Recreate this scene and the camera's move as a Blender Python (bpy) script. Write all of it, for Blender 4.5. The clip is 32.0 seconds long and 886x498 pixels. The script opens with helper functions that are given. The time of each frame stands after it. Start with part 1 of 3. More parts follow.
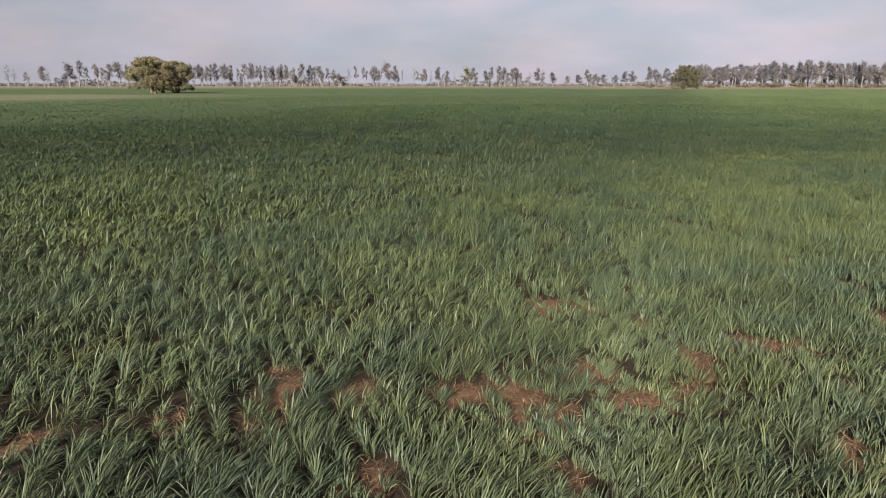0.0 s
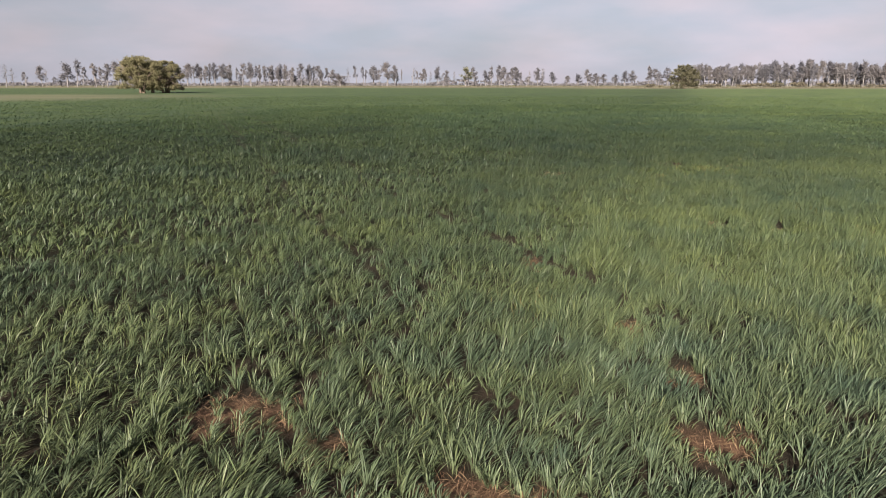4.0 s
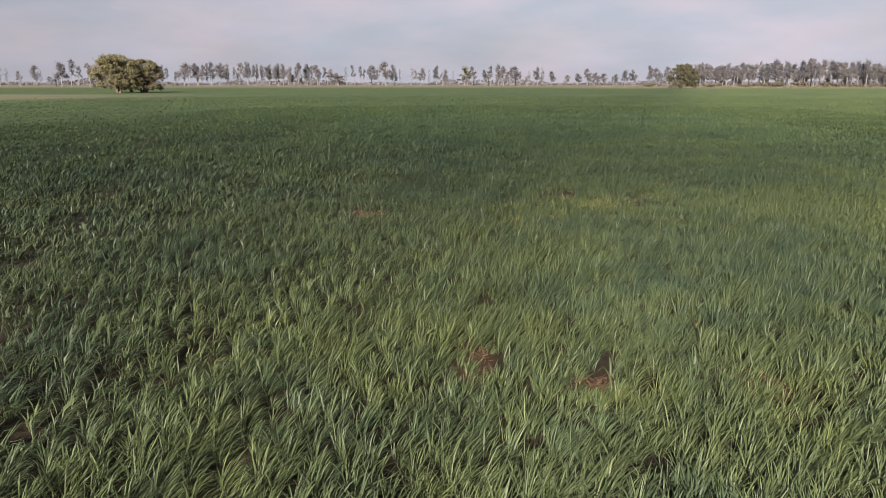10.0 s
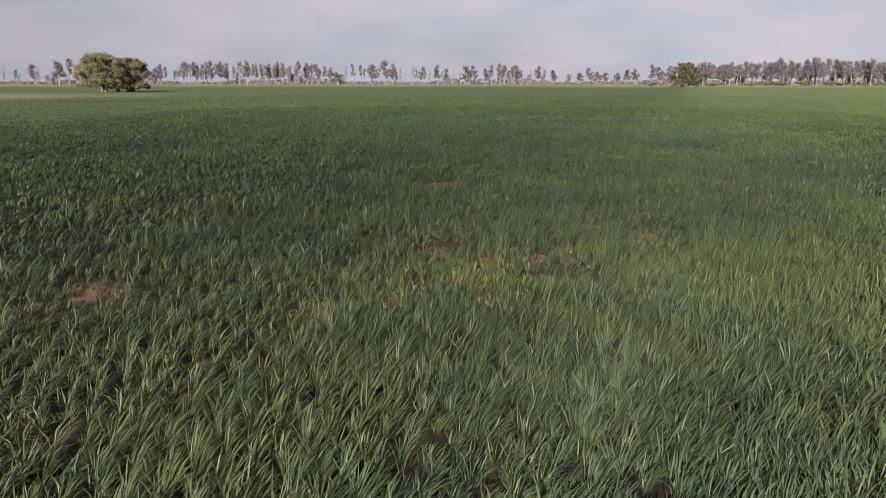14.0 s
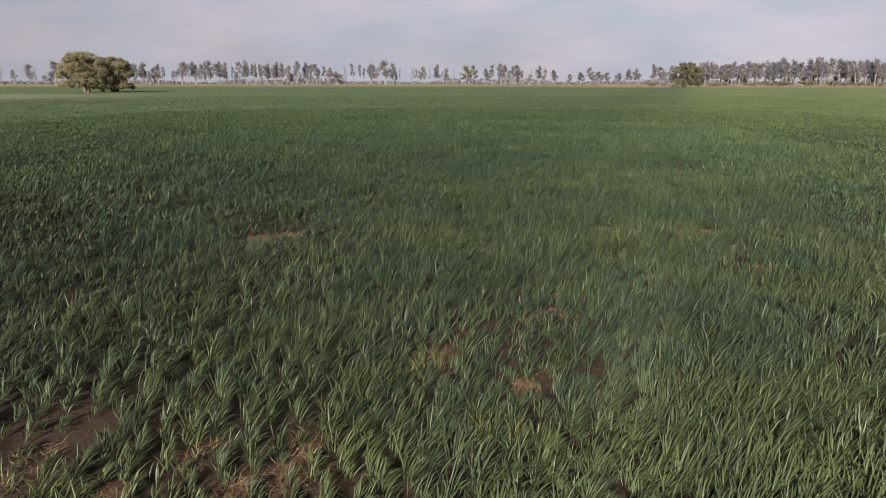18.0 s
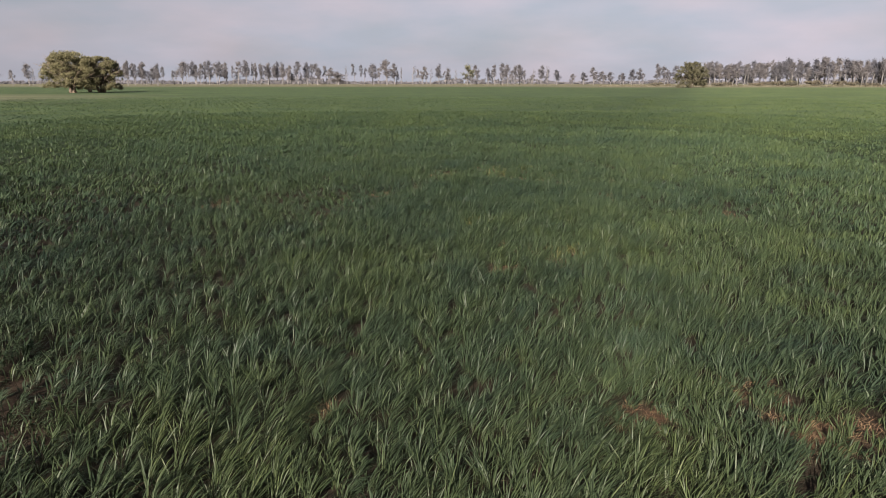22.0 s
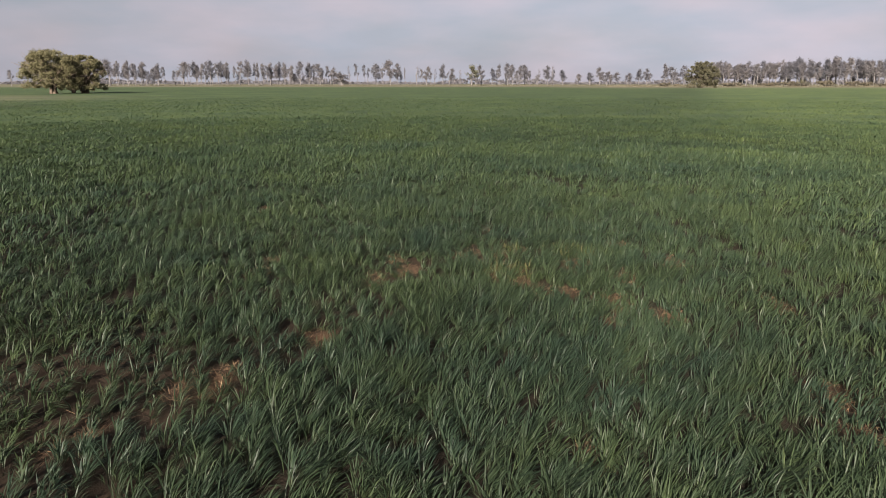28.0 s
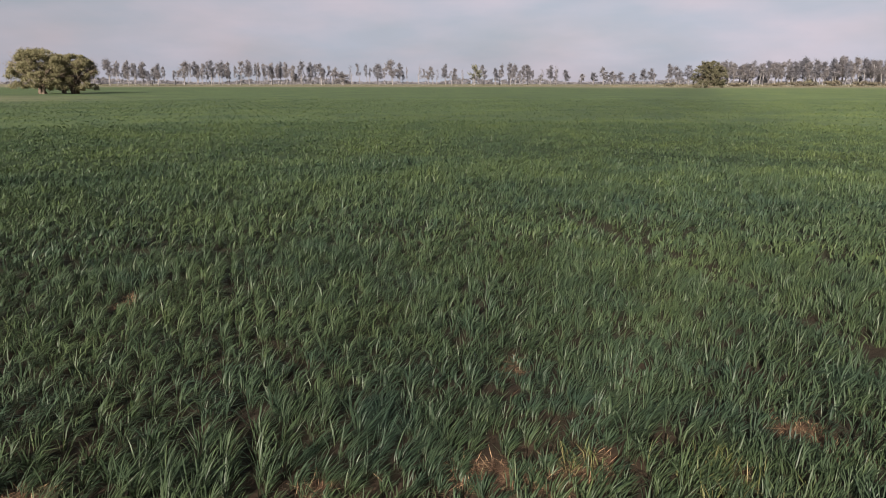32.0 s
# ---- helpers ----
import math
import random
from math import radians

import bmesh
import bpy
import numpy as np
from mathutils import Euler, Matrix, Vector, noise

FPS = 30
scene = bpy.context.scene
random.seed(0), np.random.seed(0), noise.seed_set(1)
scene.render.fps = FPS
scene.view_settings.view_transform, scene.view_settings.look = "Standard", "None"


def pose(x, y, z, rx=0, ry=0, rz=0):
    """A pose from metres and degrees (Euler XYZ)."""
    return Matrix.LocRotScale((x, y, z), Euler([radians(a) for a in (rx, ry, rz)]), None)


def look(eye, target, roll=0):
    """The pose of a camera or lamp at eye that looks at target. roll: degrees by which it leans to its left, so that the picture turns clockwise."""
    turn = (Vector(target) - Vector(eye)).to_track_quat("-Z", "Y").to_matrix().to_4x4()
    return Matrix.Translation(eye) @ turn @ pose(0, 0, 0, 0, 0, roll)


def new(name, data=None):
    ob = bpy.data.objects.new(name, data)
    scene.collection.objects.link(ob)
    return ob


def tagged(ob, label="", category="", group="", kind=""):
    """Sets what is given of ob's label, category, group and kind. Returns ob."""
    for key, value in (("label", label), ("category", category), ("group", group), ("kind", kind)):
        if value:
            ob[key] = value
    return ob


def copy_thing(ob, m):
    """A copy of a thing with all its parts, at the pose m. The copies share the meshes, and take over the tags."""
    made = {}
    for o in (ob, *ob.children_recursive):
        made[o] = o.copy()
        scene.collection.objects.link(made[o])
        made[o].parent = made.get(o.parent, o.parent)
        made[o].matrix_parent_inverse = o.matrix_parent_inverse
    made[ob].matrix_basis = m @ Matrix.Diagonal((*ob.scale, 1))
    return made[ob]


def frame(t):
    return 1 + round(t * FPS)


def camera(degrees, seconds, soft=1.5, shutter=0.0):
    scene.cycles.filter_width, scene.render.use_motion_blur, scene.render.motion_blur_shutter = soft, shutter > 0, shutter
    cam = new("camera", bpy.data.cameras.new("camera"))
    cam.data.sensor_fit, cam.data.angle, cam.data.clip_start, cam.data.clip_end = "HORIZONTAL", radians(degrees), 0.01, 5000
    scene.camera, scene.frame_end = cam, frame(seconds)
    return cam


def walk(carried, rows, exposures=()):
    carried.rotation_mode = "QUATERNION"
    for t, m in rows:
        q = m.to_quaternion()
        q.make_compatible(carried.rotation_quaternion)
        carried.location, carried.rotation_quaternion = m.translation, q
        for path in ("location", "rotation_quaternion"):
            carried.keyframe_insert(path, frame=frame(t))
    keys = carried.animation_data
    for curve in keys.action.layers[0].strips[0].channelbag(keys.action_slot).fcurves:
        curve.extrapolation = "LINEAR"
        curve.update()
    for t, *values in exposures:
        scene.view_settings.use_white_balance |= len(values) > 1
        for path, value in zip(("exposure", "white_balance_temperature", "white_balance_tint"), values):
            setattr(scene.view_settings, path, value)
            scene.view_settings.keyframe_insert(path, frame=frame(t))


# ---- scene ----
cam = camera(65.86, 32.0, soft=0.7)
# seconds, x, y, height, tilt, heading
PATH = (
    (0, 0.001, -0.000, 3.091, -13.496, -0.758),
    (1, 0.785, 0.654, 3.107, -13.496, -0.727),
    (2, 1.638, 1.371, 3.131, -13.497, -0.679),
    (3, 2.621, 2.183, 3.161, -13.505, -0.626),
    (4, 3.705, 3.083, 3.182, -13.530, -0.594),
    (5, 4.777, 4.126, 3.186, -13.562, -0.574),
    (6, 5.815, 5.335, 3.182, -13.575, -0.539),
    (7, 6.857, 6.714, 3.169, -13.558, -0.473),
    (8, 7.891, 8.223, 3.146, -13.556, -0.425),
    (9, 8.856, 9.773, 3.121, -13.563, -0.401),
    (10, 9.759, 11.300, 3.109, -13.565, -0.375),
    (11, 10.674, 12.848, 3.108, -13.583, -0.312),
    (12, 11.588, 14.440, 3.109, -13.619, -0.244),
    (13, 12.447, 16.049, 3.117, -13.638, -0.189),
    (14, 13.278, 17.710, 3.133, -13.650, -0.124),
    (15, 14.183, 19.442, 3.147, -13.657, -0.052),
    (16, 15.143, 21.207, 3.158, -13.649, -0.009),
    (17, 16.004, 23.033, 3.165, -13.657, 0.032),
    (18, 16.745, 24.986, 3.170, -13.656, 0.072),
    (19, 17.337, 27.001, 3.182, -13.660, 0.120),
    (20, 17.787, 29.067, 3.204, -13.665, 0.182),
    (21, 18.126, 31.256, 3.229, -13.658, 0.238),
    (22, 18.360, 33.521, 3.243, -13.657, 0.310),
    (23, 18.541, 35.746, 3.239, -13.640, 0.378),
    (24, 18.687, 37.949, 3.228, -13.611, 0.447),
    (25, 18.806, 40.195, 3.221, -13.587, 0.515),
    (26, 18.923, 42.448, 3.213, -13.598, 0.579),
    (27, 19.031, 44.667, 3.203, -13.619, 0.641),
    (28, 19.111, 46.822, 3.189, -13.628, 0.683),
    (29, 19.166, 48.905, 3.175, -13.636, 0.730),
    (30, 19.218, 50.870, 3.172, -13.650, 0.786),
    (31, 19.233, 52.660, 3.188, -13.649, 0.840),
    (32, 19.207, 54.428, 3.221, -13.637, 0.887),
)
walk(cam, [(t, pose(x, y, z, 90 + tilt, 0, turn)) for t, x, y, z, tilt, turn in PATH],
     exposures=((0, 1.82), (3, 1.92), (6, 1.90), (9, 1.85), (13, 1.80), (17, 1.76), (32, 1.76)))

# ---- light: a low morning sun from behind under thin high cloud ----
SUN_UP, SUN_FROM = 22.5, 195.5          # degrees: height, compass bearing with +y as north
toward = Vector((math.sin(radians(SUN_FROM)) * math.cos(radians(SUN_UP)),
                 math.cos(radians(SUN_FROM)) * math.cos(radians(SUN_UP)), math.sin(radians(SUN_UP))))
sun = new("sun", bpy.data.lights.new("sun", "SUN"))
sun.data.energy, sun.data.angle, sun.data.color = 5.0, radians(0.6), (1.0, 0.90, 0.76)
sun.matrix_world = look(toward * 100, (0, 0, 0))

world = bpy.data.worlds.new("sky")
scene.world = world
world.use_nodes = True
wn, wl = world.node_tree.nodes, world.node_tree.links
back = wn["Background"]
sky = wn.new("ShaderNodeTexSky")
sky.sky_type, sky.sun_disc = "NISHITA", False
sky.sun_elevation, sky.sun_rotation = radians(SUN_UP), radians(SUN_FROM)
sky.dust_density, sky.air_density = 3.0, 1.0
coords = wn.new("ShaderNodeTexCoord")
stretch = wn.new("ShaderNodeMapping")
stretch.inputs["Scale"].default_value = (1.8, 1.8, 6.0)
puffs = wn.new("ShaderNodeTexNoise")
puffs.inputs["Scale"].default_value, puffs.inputs["Detail"].default_value = 2.2, 6.0
puffs.inputs["Roughness"].default_value = 0.5
cover = wn.new("ShaderNodeValToRGB")
cover.color_ramp.elements[0].position, cover.color_ramp.elements[0].color = 0.36, (0.76, 0.76, 0.76, 1)
cover.color_ramp.elements[1].position, cover.color_ramp.elements[1].color = 0.62, (0.95, 0.95, 0.95, 1)
tints = wn.new("ShaderNodeTexNoise")
tints.inputs["Scale"].default_value, tints.inputs["Detail"].default_value = 3.1, 5.0
cloud = wn.new("ShaderNodeValToRGB")
cloud.color_ramp.elements[0].position, cloud.color_ramp.elements[0].color = 0.34, (7.35, 7.75, 9.1, 1)
cloud.color_ramp.elements[1].position, cloud.color_ramp.elements[1].color = 0.66, (9.4, 8.6, 9.75, 1)
height = wn.new("ShaderNodeSeparateXYZ")
wl.new(coords.outputs["Generated"], height.inputs["Vector"])
veil = wn.new("ShaderNodeMix")
veil.data_type = "RGBA"
wl.new(coords.outputs["Generated"], stretch.inputs["Vector"])
wl.new(stretch.outputs["Vector"], puffs.inputs["Vector"])
wl.new(stretch.outputs["Vector"], tints.inputs["Vector"])
wl.new(puffs.outputs["Fac"], cover.inputs["Fac"])
wl.new(tints.outputs["Fac"], cloud.inputs["Fac"])
clearing = wn.new("ShaderNodeMapRange")          # the cloud thins out overhead
clearing.inputs["From Min"].default_value, clearing.inputs["From Max"].default_value = 0.12, 0.55
clearing.inputs["To Min"].default_value, clearing.inputs["To Max"].default_value = 1.0, 0.15
wl.new(height.outputs["Z"], clearing.inputs["Value"])
thinned = wn.new("ShaderNodeMath")
thinned.operation = "MULTIPLY"
wl.new(cover.outputs["Color"], thinned.inputs[0])
wl.new(clearing.outputs["Result"], thinned.inputs[1])
wl.new(thinned.outputs["Value"], veil.inputs["Factor"])
wl.new(sky.outputs["Color"], veil.inputs[6])
side = wn.new("ShaderNodeMapRange")              # the bank of cloud is greyer towards the west
side.inputs["From Min"].default_value, side.inputs["From Max"].default_value = -0.55, 0.2
side.inputs["To Min"].default_value, side.inputs["To Max"].default_value = 0.76, 0.95
wl.new(height.outputs["X"], side.inputs["Value"])
greyer = wn.new("ShaderNodeMix")
greyer.data_type, greyer.blend_type = "RGBA", "MULTIPLY"
greyer.inputs["Factor"].default_value = 1.0
wl.new(cloud.outputs["Color"], greyer.inputs[6])
wl.new(side.outputs["Result"], greyer.inputs[7])
wl.new(greyer.outputs[2], veil.inputs[7])
wl.new(veil.outputs[2], back.inputs["Color"])
back.inputs["Strength"].default_value = 0.022


# ---- materials ----
class Nodes:
    """A material's node tree, with short ways to add and link nodes."""

    def __init__(self, name):
        self.mat = bpy.data.materials.new(name)
        self.mat.use_nodes = True
        self.n, self.l = self.mat.node_tree.nodes, self.mat.node_tree.links
        self.bsdf, self.out = self.n["Principled BSDF"], self.n["Material Output"]
        self.where = self.n.new("ShaderNodeNewGeometry").outputs["Position"]

    def noise(self, scale, detail=3.0, rough=0.55, squash=None):
        node = self.n.new("ShaderNodeTexNoise")
        node.inputs["Scale"].default_value = scale
        node.inputs["Detail"].default_value, node.inputs["Roughness"].default_value = detail, rough
        source = self.where
        if squash:
            m = self.n.new("ShaderNodeMapping")
            m.inputs["Scale"].default_value, m.inputs["Rotation"].default_value = squash[0], squash[1]
            self.l.new(self.where, m.inputs["Vector"])
            source = m.outputs["Vector"]
        self.l.new(source, node.inputs["Vector"])
        return node.outputs["Fac"]

    def ramp(self, fac, *stops):
        node = self.n.new("ShaderNodeValToRGB")
        e = node.color_ramp.elements
        while len(e) < len(stops):
            e.new(0.5)
        for i, (p, c) in enumerate(stops):
            e[i].position, e[i].color = p, (*c, 1) if not isinstance(c, float) else (c, c, c, 1)
        self.l.new(fac, node.inputs["Fac"])
        return node.outputs["Color"]

    def mix(self, fac, a, b, how="MIX"):
        node = self.n.new("ShaderNodeMix")
        node.data_type, node.blend_type = "RGBA", how
        for socket, v in ((node.inputs["Factor"], fac), (node.inputs[6], a), (node.inputs[7], b)):
            if isinstance(v, bpy.types.NodeSocket):
                self.l.new(v, socket)
            elif isinstance(v, tuple):
                socket.default_value = (*v, 1)
            else:
                socket.default_value = v
        return node.outputs[2]

    def attribute(self, name):
        node = self.n.new("ShaderNodeAttribute")
        node.attribute_name = name
        return node.outputs["Fac"]

    def island(self):
        return self.n.new("ShaderNodeNewGeometry").outputs["Random Per Island"]

    def own(self):
        return self.n.new("ShaderNodeObjectInfo").outputs["Random"]

    def bump(self, height, strength, distance):
        node = self.n.new("ShaderNodeBump")
        node.inputs["Strength"].default_value, node.inputs["Distance"].default_value = strength, distance
        self.l.new(height, node.inputs["Height"])
        self.l.new(node.outputs["Normal"], self.bsdf.inputs["Normal"])

    def finish(self, colour, rough=0.6, shine=0.3, through_light=0.0):
        self.l.new(colour, self.bsdf.inputs["Base Color"])
        self.bsdf.inputs["Roughness"].default_value = rough
        self.bsdf.inputs["Specular IOR Level"].default_value = shine
        if through_light:
            leaf = self.n.new("ShaderNodeBsdfTranslucent")
            both = self.n.new("ShaderNodeMixShader")
            both.inputs["Fac"].default_value = through_light
            self.l.new(colour, leaf.inputs["Color"])
            self.l.new(self.bsdf.outputs["BSDF"], both.inputs[1])
            self.l.new(leaf.outputs["BSDF"], both.inputs[2])
            self.l.new(both.outputs["Shader"], self.out.inputs["Surface"])
        return self.mat


ROW_TURN = radians(19.2)     # the drill rows run this far to the left of +y


def lit_field_tone(k):
    """The slow change of the sward over the field: blue-green, mid and yellow-green, with painted light over it."""
    a = k.ramp(k.noise(0.16, 3.0), (0.36, (0.028, 0.042, 0.026)), (0.52, (0.044, 0.058, 0.028)), (0.66, (0.057, 0.070, 0.028)))
    b = k.ramp(k.noise(1.1, 3.0), (0.35, (0.028, 0.042, 0.030)), (0.65, (0.055, 0.065, 0.027)))
    tone = k.mix(0.45, a, b)
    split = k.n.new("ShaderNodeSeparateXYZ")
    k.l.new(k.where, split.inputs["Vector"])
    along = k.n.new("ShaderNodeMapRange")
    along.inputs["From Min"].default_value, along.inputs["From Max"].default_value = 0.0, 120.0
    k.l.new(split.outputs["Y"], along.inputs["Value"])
    # the sun's fading along y, painted into the sward colour
    stretch_light = k.ramp(along.outputs["Result"], (0.0, (1.38, 1.30, 1.48)), (0.07, (1.60, 1.54, 1.50)), (0.14, (1.33, 1.32, 1.18)), (0.215, (0.98, 0.99, 0.94)),
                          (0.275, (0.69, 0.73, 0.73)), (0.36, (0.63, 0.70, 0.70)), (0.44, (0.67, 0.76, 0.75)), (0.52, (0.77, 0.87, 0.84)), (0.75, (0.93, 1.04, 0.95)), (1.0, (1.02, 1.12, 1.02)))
    # sunlight painted in across the field: colour lightens from the north-west to the south-east
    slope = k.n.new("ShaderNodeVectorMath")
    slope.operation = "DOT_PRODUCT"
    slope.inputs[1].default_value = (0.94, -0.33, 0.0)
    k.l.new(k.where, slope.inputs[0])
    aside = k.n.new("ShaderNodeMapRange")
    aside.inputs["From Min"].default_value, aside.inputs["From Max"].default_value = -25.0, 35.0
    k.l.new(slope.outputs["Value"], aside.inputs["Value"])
    slope_light = k.ramp(aside.outputs["Result"], (0.0, (0.80, 0.82, 0.90)), (0.38, (0.76, 0.77, 0.87)), (0.45, (0.86, 0.86, 0.96)), (0.53, (1.03, 1.01, 1.08)), (0.64, (1.16, 1.13, 1.17)), (1.0, (1.22, 1.18, 1.20)))
    return k.mix(1.0, k.mix(1.0, tone, stretch_light, "MULTIPLY"), slope_light, "MULTIPLY")


def grass_material(name, even_lift):
    """Blades that differ one from another; the sward farther off is evened out and has light painted into its colour.
    """
    k = Nodes(name)
    tone = lit_field_tone(k)
    each = k.ramp(k.island(), (0.0, (0.66, 0.72, 0.74)), (0.5, (0.98, 1.0, 1.0)), (0.93, (1.24, 1.24, 1.16)), (1.0, (1.55, 1.42, 1.2)))
    # far sward: lighter copy of the blade colour, with haze and low sun painted in
    tone = k.mix(1.0 - even_lift, k.mix(even_lift, tone, k.mix(1.0, tone, (1.62, 1.58, 1.48), "MULTIPLY")), k.mix(1.0, tone, each, "MULTIPLY"))
    low = k.ramp(k.attribute("along"), (0.0, 0.0), (0.45, 1.0))
    colour = k.mix(low, k.mix(0.12, tone, (0.13, 0.14, 0.05)), tone)
    return k.finish(colour, 0.45, 0.12, 0.08 + 0.42 * even_lift)


def straw_material():
    k = Nodes("dry_straw")
    colour = k.ramp(k.island(), (0.0, (0.09, 0.052, 0.034)), (0.6, (0.165, 0.102, 0.064)), (1.0, (0.34, 0.24, 0.15)))
    return k.finish(colour, 0.7, 0.2, 0.1)


def ground_material():
    """Brown soil with straw and painted shade under the near sward, closed green turf with painted haze farther off,
    paler dry ground at the field's rim.
    """
    k = Nodes("pasture_soil")
    soil = k.ramp(k.noise(3.0, 5.0, 0.65), (0.3, (0.050, 0.029, 0.020)), (0.55, (0.092, 0.052, 0.034)), (0.75, (0.145, 0.086, 0.057)))
    soil = k.mix(k.ramp(k.noise(60.0, 3.0), (0.4, 0.0), (0.75, 0.5)), soil, (0.16, 0.10, 0.068))
    # shade between the blades, painted into the soil colour
    shaded_soil = k.ramp(k.noise(7.0, 4.0, 0.6), (0.35, (0.014, 0.010, 0.008)), (0.7, (0.030, 0.021, 0.016)))
    soil = k.mix(k.attribute("bare"), shaded_soil, soil)
    sward = lit_field_tone(k)
    fine = k.ramp(k.noise(9.0, 4.0, 0.7), (0.3, (0.55, 0.58, 0.55)), (0.5, (0.95, 0.95, 0.95)), (0.7, (1.25, 1.22, 1.1)))
    sward = k.mix(1.0, sward, fine, "MULTIPLY")
    # kept dark: the blades' shade on one another is put into the turf colour
    wide = k.ramp(k.noise(0.045, 5.0, 0.6, ((1.0, 1.3, 1.0), (0, 0, 0.3))), (0.36, (0.55, 0.56, 0.55)), (0.50, (0.65, 0.65, 0.62)), (0.66, (0.77, 0.76, 0.69)))
    sward = k.mix(1.0, sward, wide, "MULTIPLY")
    # painted haze and grazing light: turf colour lightened away from the path
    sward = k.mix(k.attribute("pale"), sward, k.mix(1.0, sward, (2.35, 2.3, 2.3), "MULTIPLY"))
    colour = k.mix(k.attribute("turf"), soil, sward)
    dry = k.ramp(k.noise(0.03, 4.0, 0.6, ((0.5, 2.2, 1.0), (0, 0, 0))), (0.35, (0.105, 0.10, 0.070)), (0.65, (0.175, 0.148, 0.110)))
    colour = k.mix(k.attribute("dry"), colour, dry)
    k.bump(k.noise(14.0, 5.0, 0.7), 0.5, 0.05)
    return k.finish(colour, 0.9, 0.1)


def bark_material(name, dark, pale):
    k = Nodes(name)
    colour = k.ramp(k.noise(1.3, 5.0, 0.6, ((2.0, 2.0, 0.35), (0, 0, 0))), (0.35, dark), (0.65, pale))
    k.bump(k.noise(3.0, 4.0), 0.6, 0.08)
    return k.finish(colour, 0.85, 0.15)


def leaf_material(name, dark, mid, pale, through_light=0.2):
    k = Nodes(name)
    colour = k.ramp(k.island(), (0.0, dark), (0.5, mid), (1.0, pale))
    whole = k.ramp(k.own(), (0.0, (0.82, 0.85, 0.9)), (1.0, (1.18, 1.12, 1.02)))
    return k.finish(k.mix(1.0, colour, whole, "MULTIPLY"), 0.55, 0.25, through_light)


GRASS, LIT_FAR_GRASS, STRAW, SOIL = grass_material("grass_blade", 0.0), grass_material("lit_far_blade", 0.6), straw_material(), ground_material()
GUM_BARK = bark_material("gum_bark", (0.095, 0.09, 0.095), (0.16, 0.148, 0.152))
OAK_BARK = bark_material("dark_bark", (0.045, 0.035, 0.028), (0.13, 0.10, 0.08))
# the gums' own grey, lifted and shifted to mauve for haze painted into the leaves
HAZY_GUM_LEAF = leaf_material("hazy_gum_leaf", (0.162, 0.157, 0.178), (0.186, 0.179, 0.204), (0.212, 0.202, 0.228), 0.6)
PALE_LEAF = leaf_material("autumn_leaf", (0.11, 0.112, 0.078), (0.155, 0.152, 0.105), (0.20, 0.188, 0.135), 0.35)
OAK_LEAF = leaf_material("broad_leaf", (0.100, 0.097, 0.060), (0.135, 0.129, 0.079), (0.175, 0.163, 0.102), 0.45)
OLIVE_LEAF = leaf_material("olive_leaf", (0.062, 0.061, 0.042), (0.082, 0.080, 0.055), (0.105, 0.099, 0.068), 0.4)
BUSH_LEAF = leaf_material("bush_leaf", (0.06, 0.054, 0.044), (0.10, 0.088, 0.068), (0.145, 0.125, 0.098))

rng = np.random.default_rng(7)


def mesh_of(name, verts, loops, sizes, material, floats=None, smooth=False):
    """A mesh from arrays: points, the corners of all faces in a row, and each face's number of corners."""
    me = bpy.data.meshes.new(name)
    me.vertices.add(len(verts))
    me.vertices.foreach_set("co", np.asarray(verts, np.float32).ravel())
    me.loops.add(len(loops))
    me.loops.foreach_set("vertex_index", np.asarray(loops, np.int32))
    me.polygons.add(len(sizes))
    starts = np.concatenate([[0], np.cumsum(sizes)[:-1]]).astype(np.int32)
    me.polygons.foreach_set("loop_start", starts)
    if smooth:
        me.polygons.foreach_set("use_smooth", np.ones(len(sizes), bool))
    me.materials.append(material)
    for key, values in (floats or {}).items():
        me.attributes.new(key, "FLOAT", "POINT").data.foreach_set("value", np.asarray(values, np.float32))
    me.update(calc_edges=True)
    return me


# ---- the ground: one sheet, fine near the path and wide towards the horizon ----
def step(a, b, x):
    u = np.clip((x - a) / (b - a), 0, 1)
    return u * u * (3 - 2 * u)


# the line along which the strip of field is passed
WAY = ((0, 0), (1.6, 1.4), (3.7, 3.1), (5.8, 5.3), (7.9, 8.2), (9.8, 11.3), (11.6, 14.4), (13.3, 17.7), (15.1, 21.2), (16.7, 25.0),
       (17.8, 29.0), (18.4, 33.5), (18.8, 40.0), (19.1, 47.0), (19.2, 54.4))


def nearness(x, y):
    """How far a place lies from that line; places aside of it and behind count for more."""
    wx, wy = np.array(WAY).T
    value = np.full(x.shape, 9999.0)
    for cy in np.linspace(0, 54.4, 48):
        across, ahead = x - np.interp(cy, wy, wx), y - cy
        open_to = (ahead > 4.2) & (ahead > 1.36 * np.abs(across) - 0.6)
        d = np.sqrt(across ** 2 + ahead ** 2 + 9.6)
        value = np.minimum(value, np.where(open_to, d, 2.3 * d + 10))
    return value


def apart(x, y):
    """The plain distance of a place from that line."""
    wx, wy = np.array(WAY).T
    value = np.full(x.shape, 9999.0)
    for cy in np.linspace(0, 54.4, 48):
        value = np.minimum(value, np.hypot(x - np.interp(cy, wy, wx), y - cy))
    return value


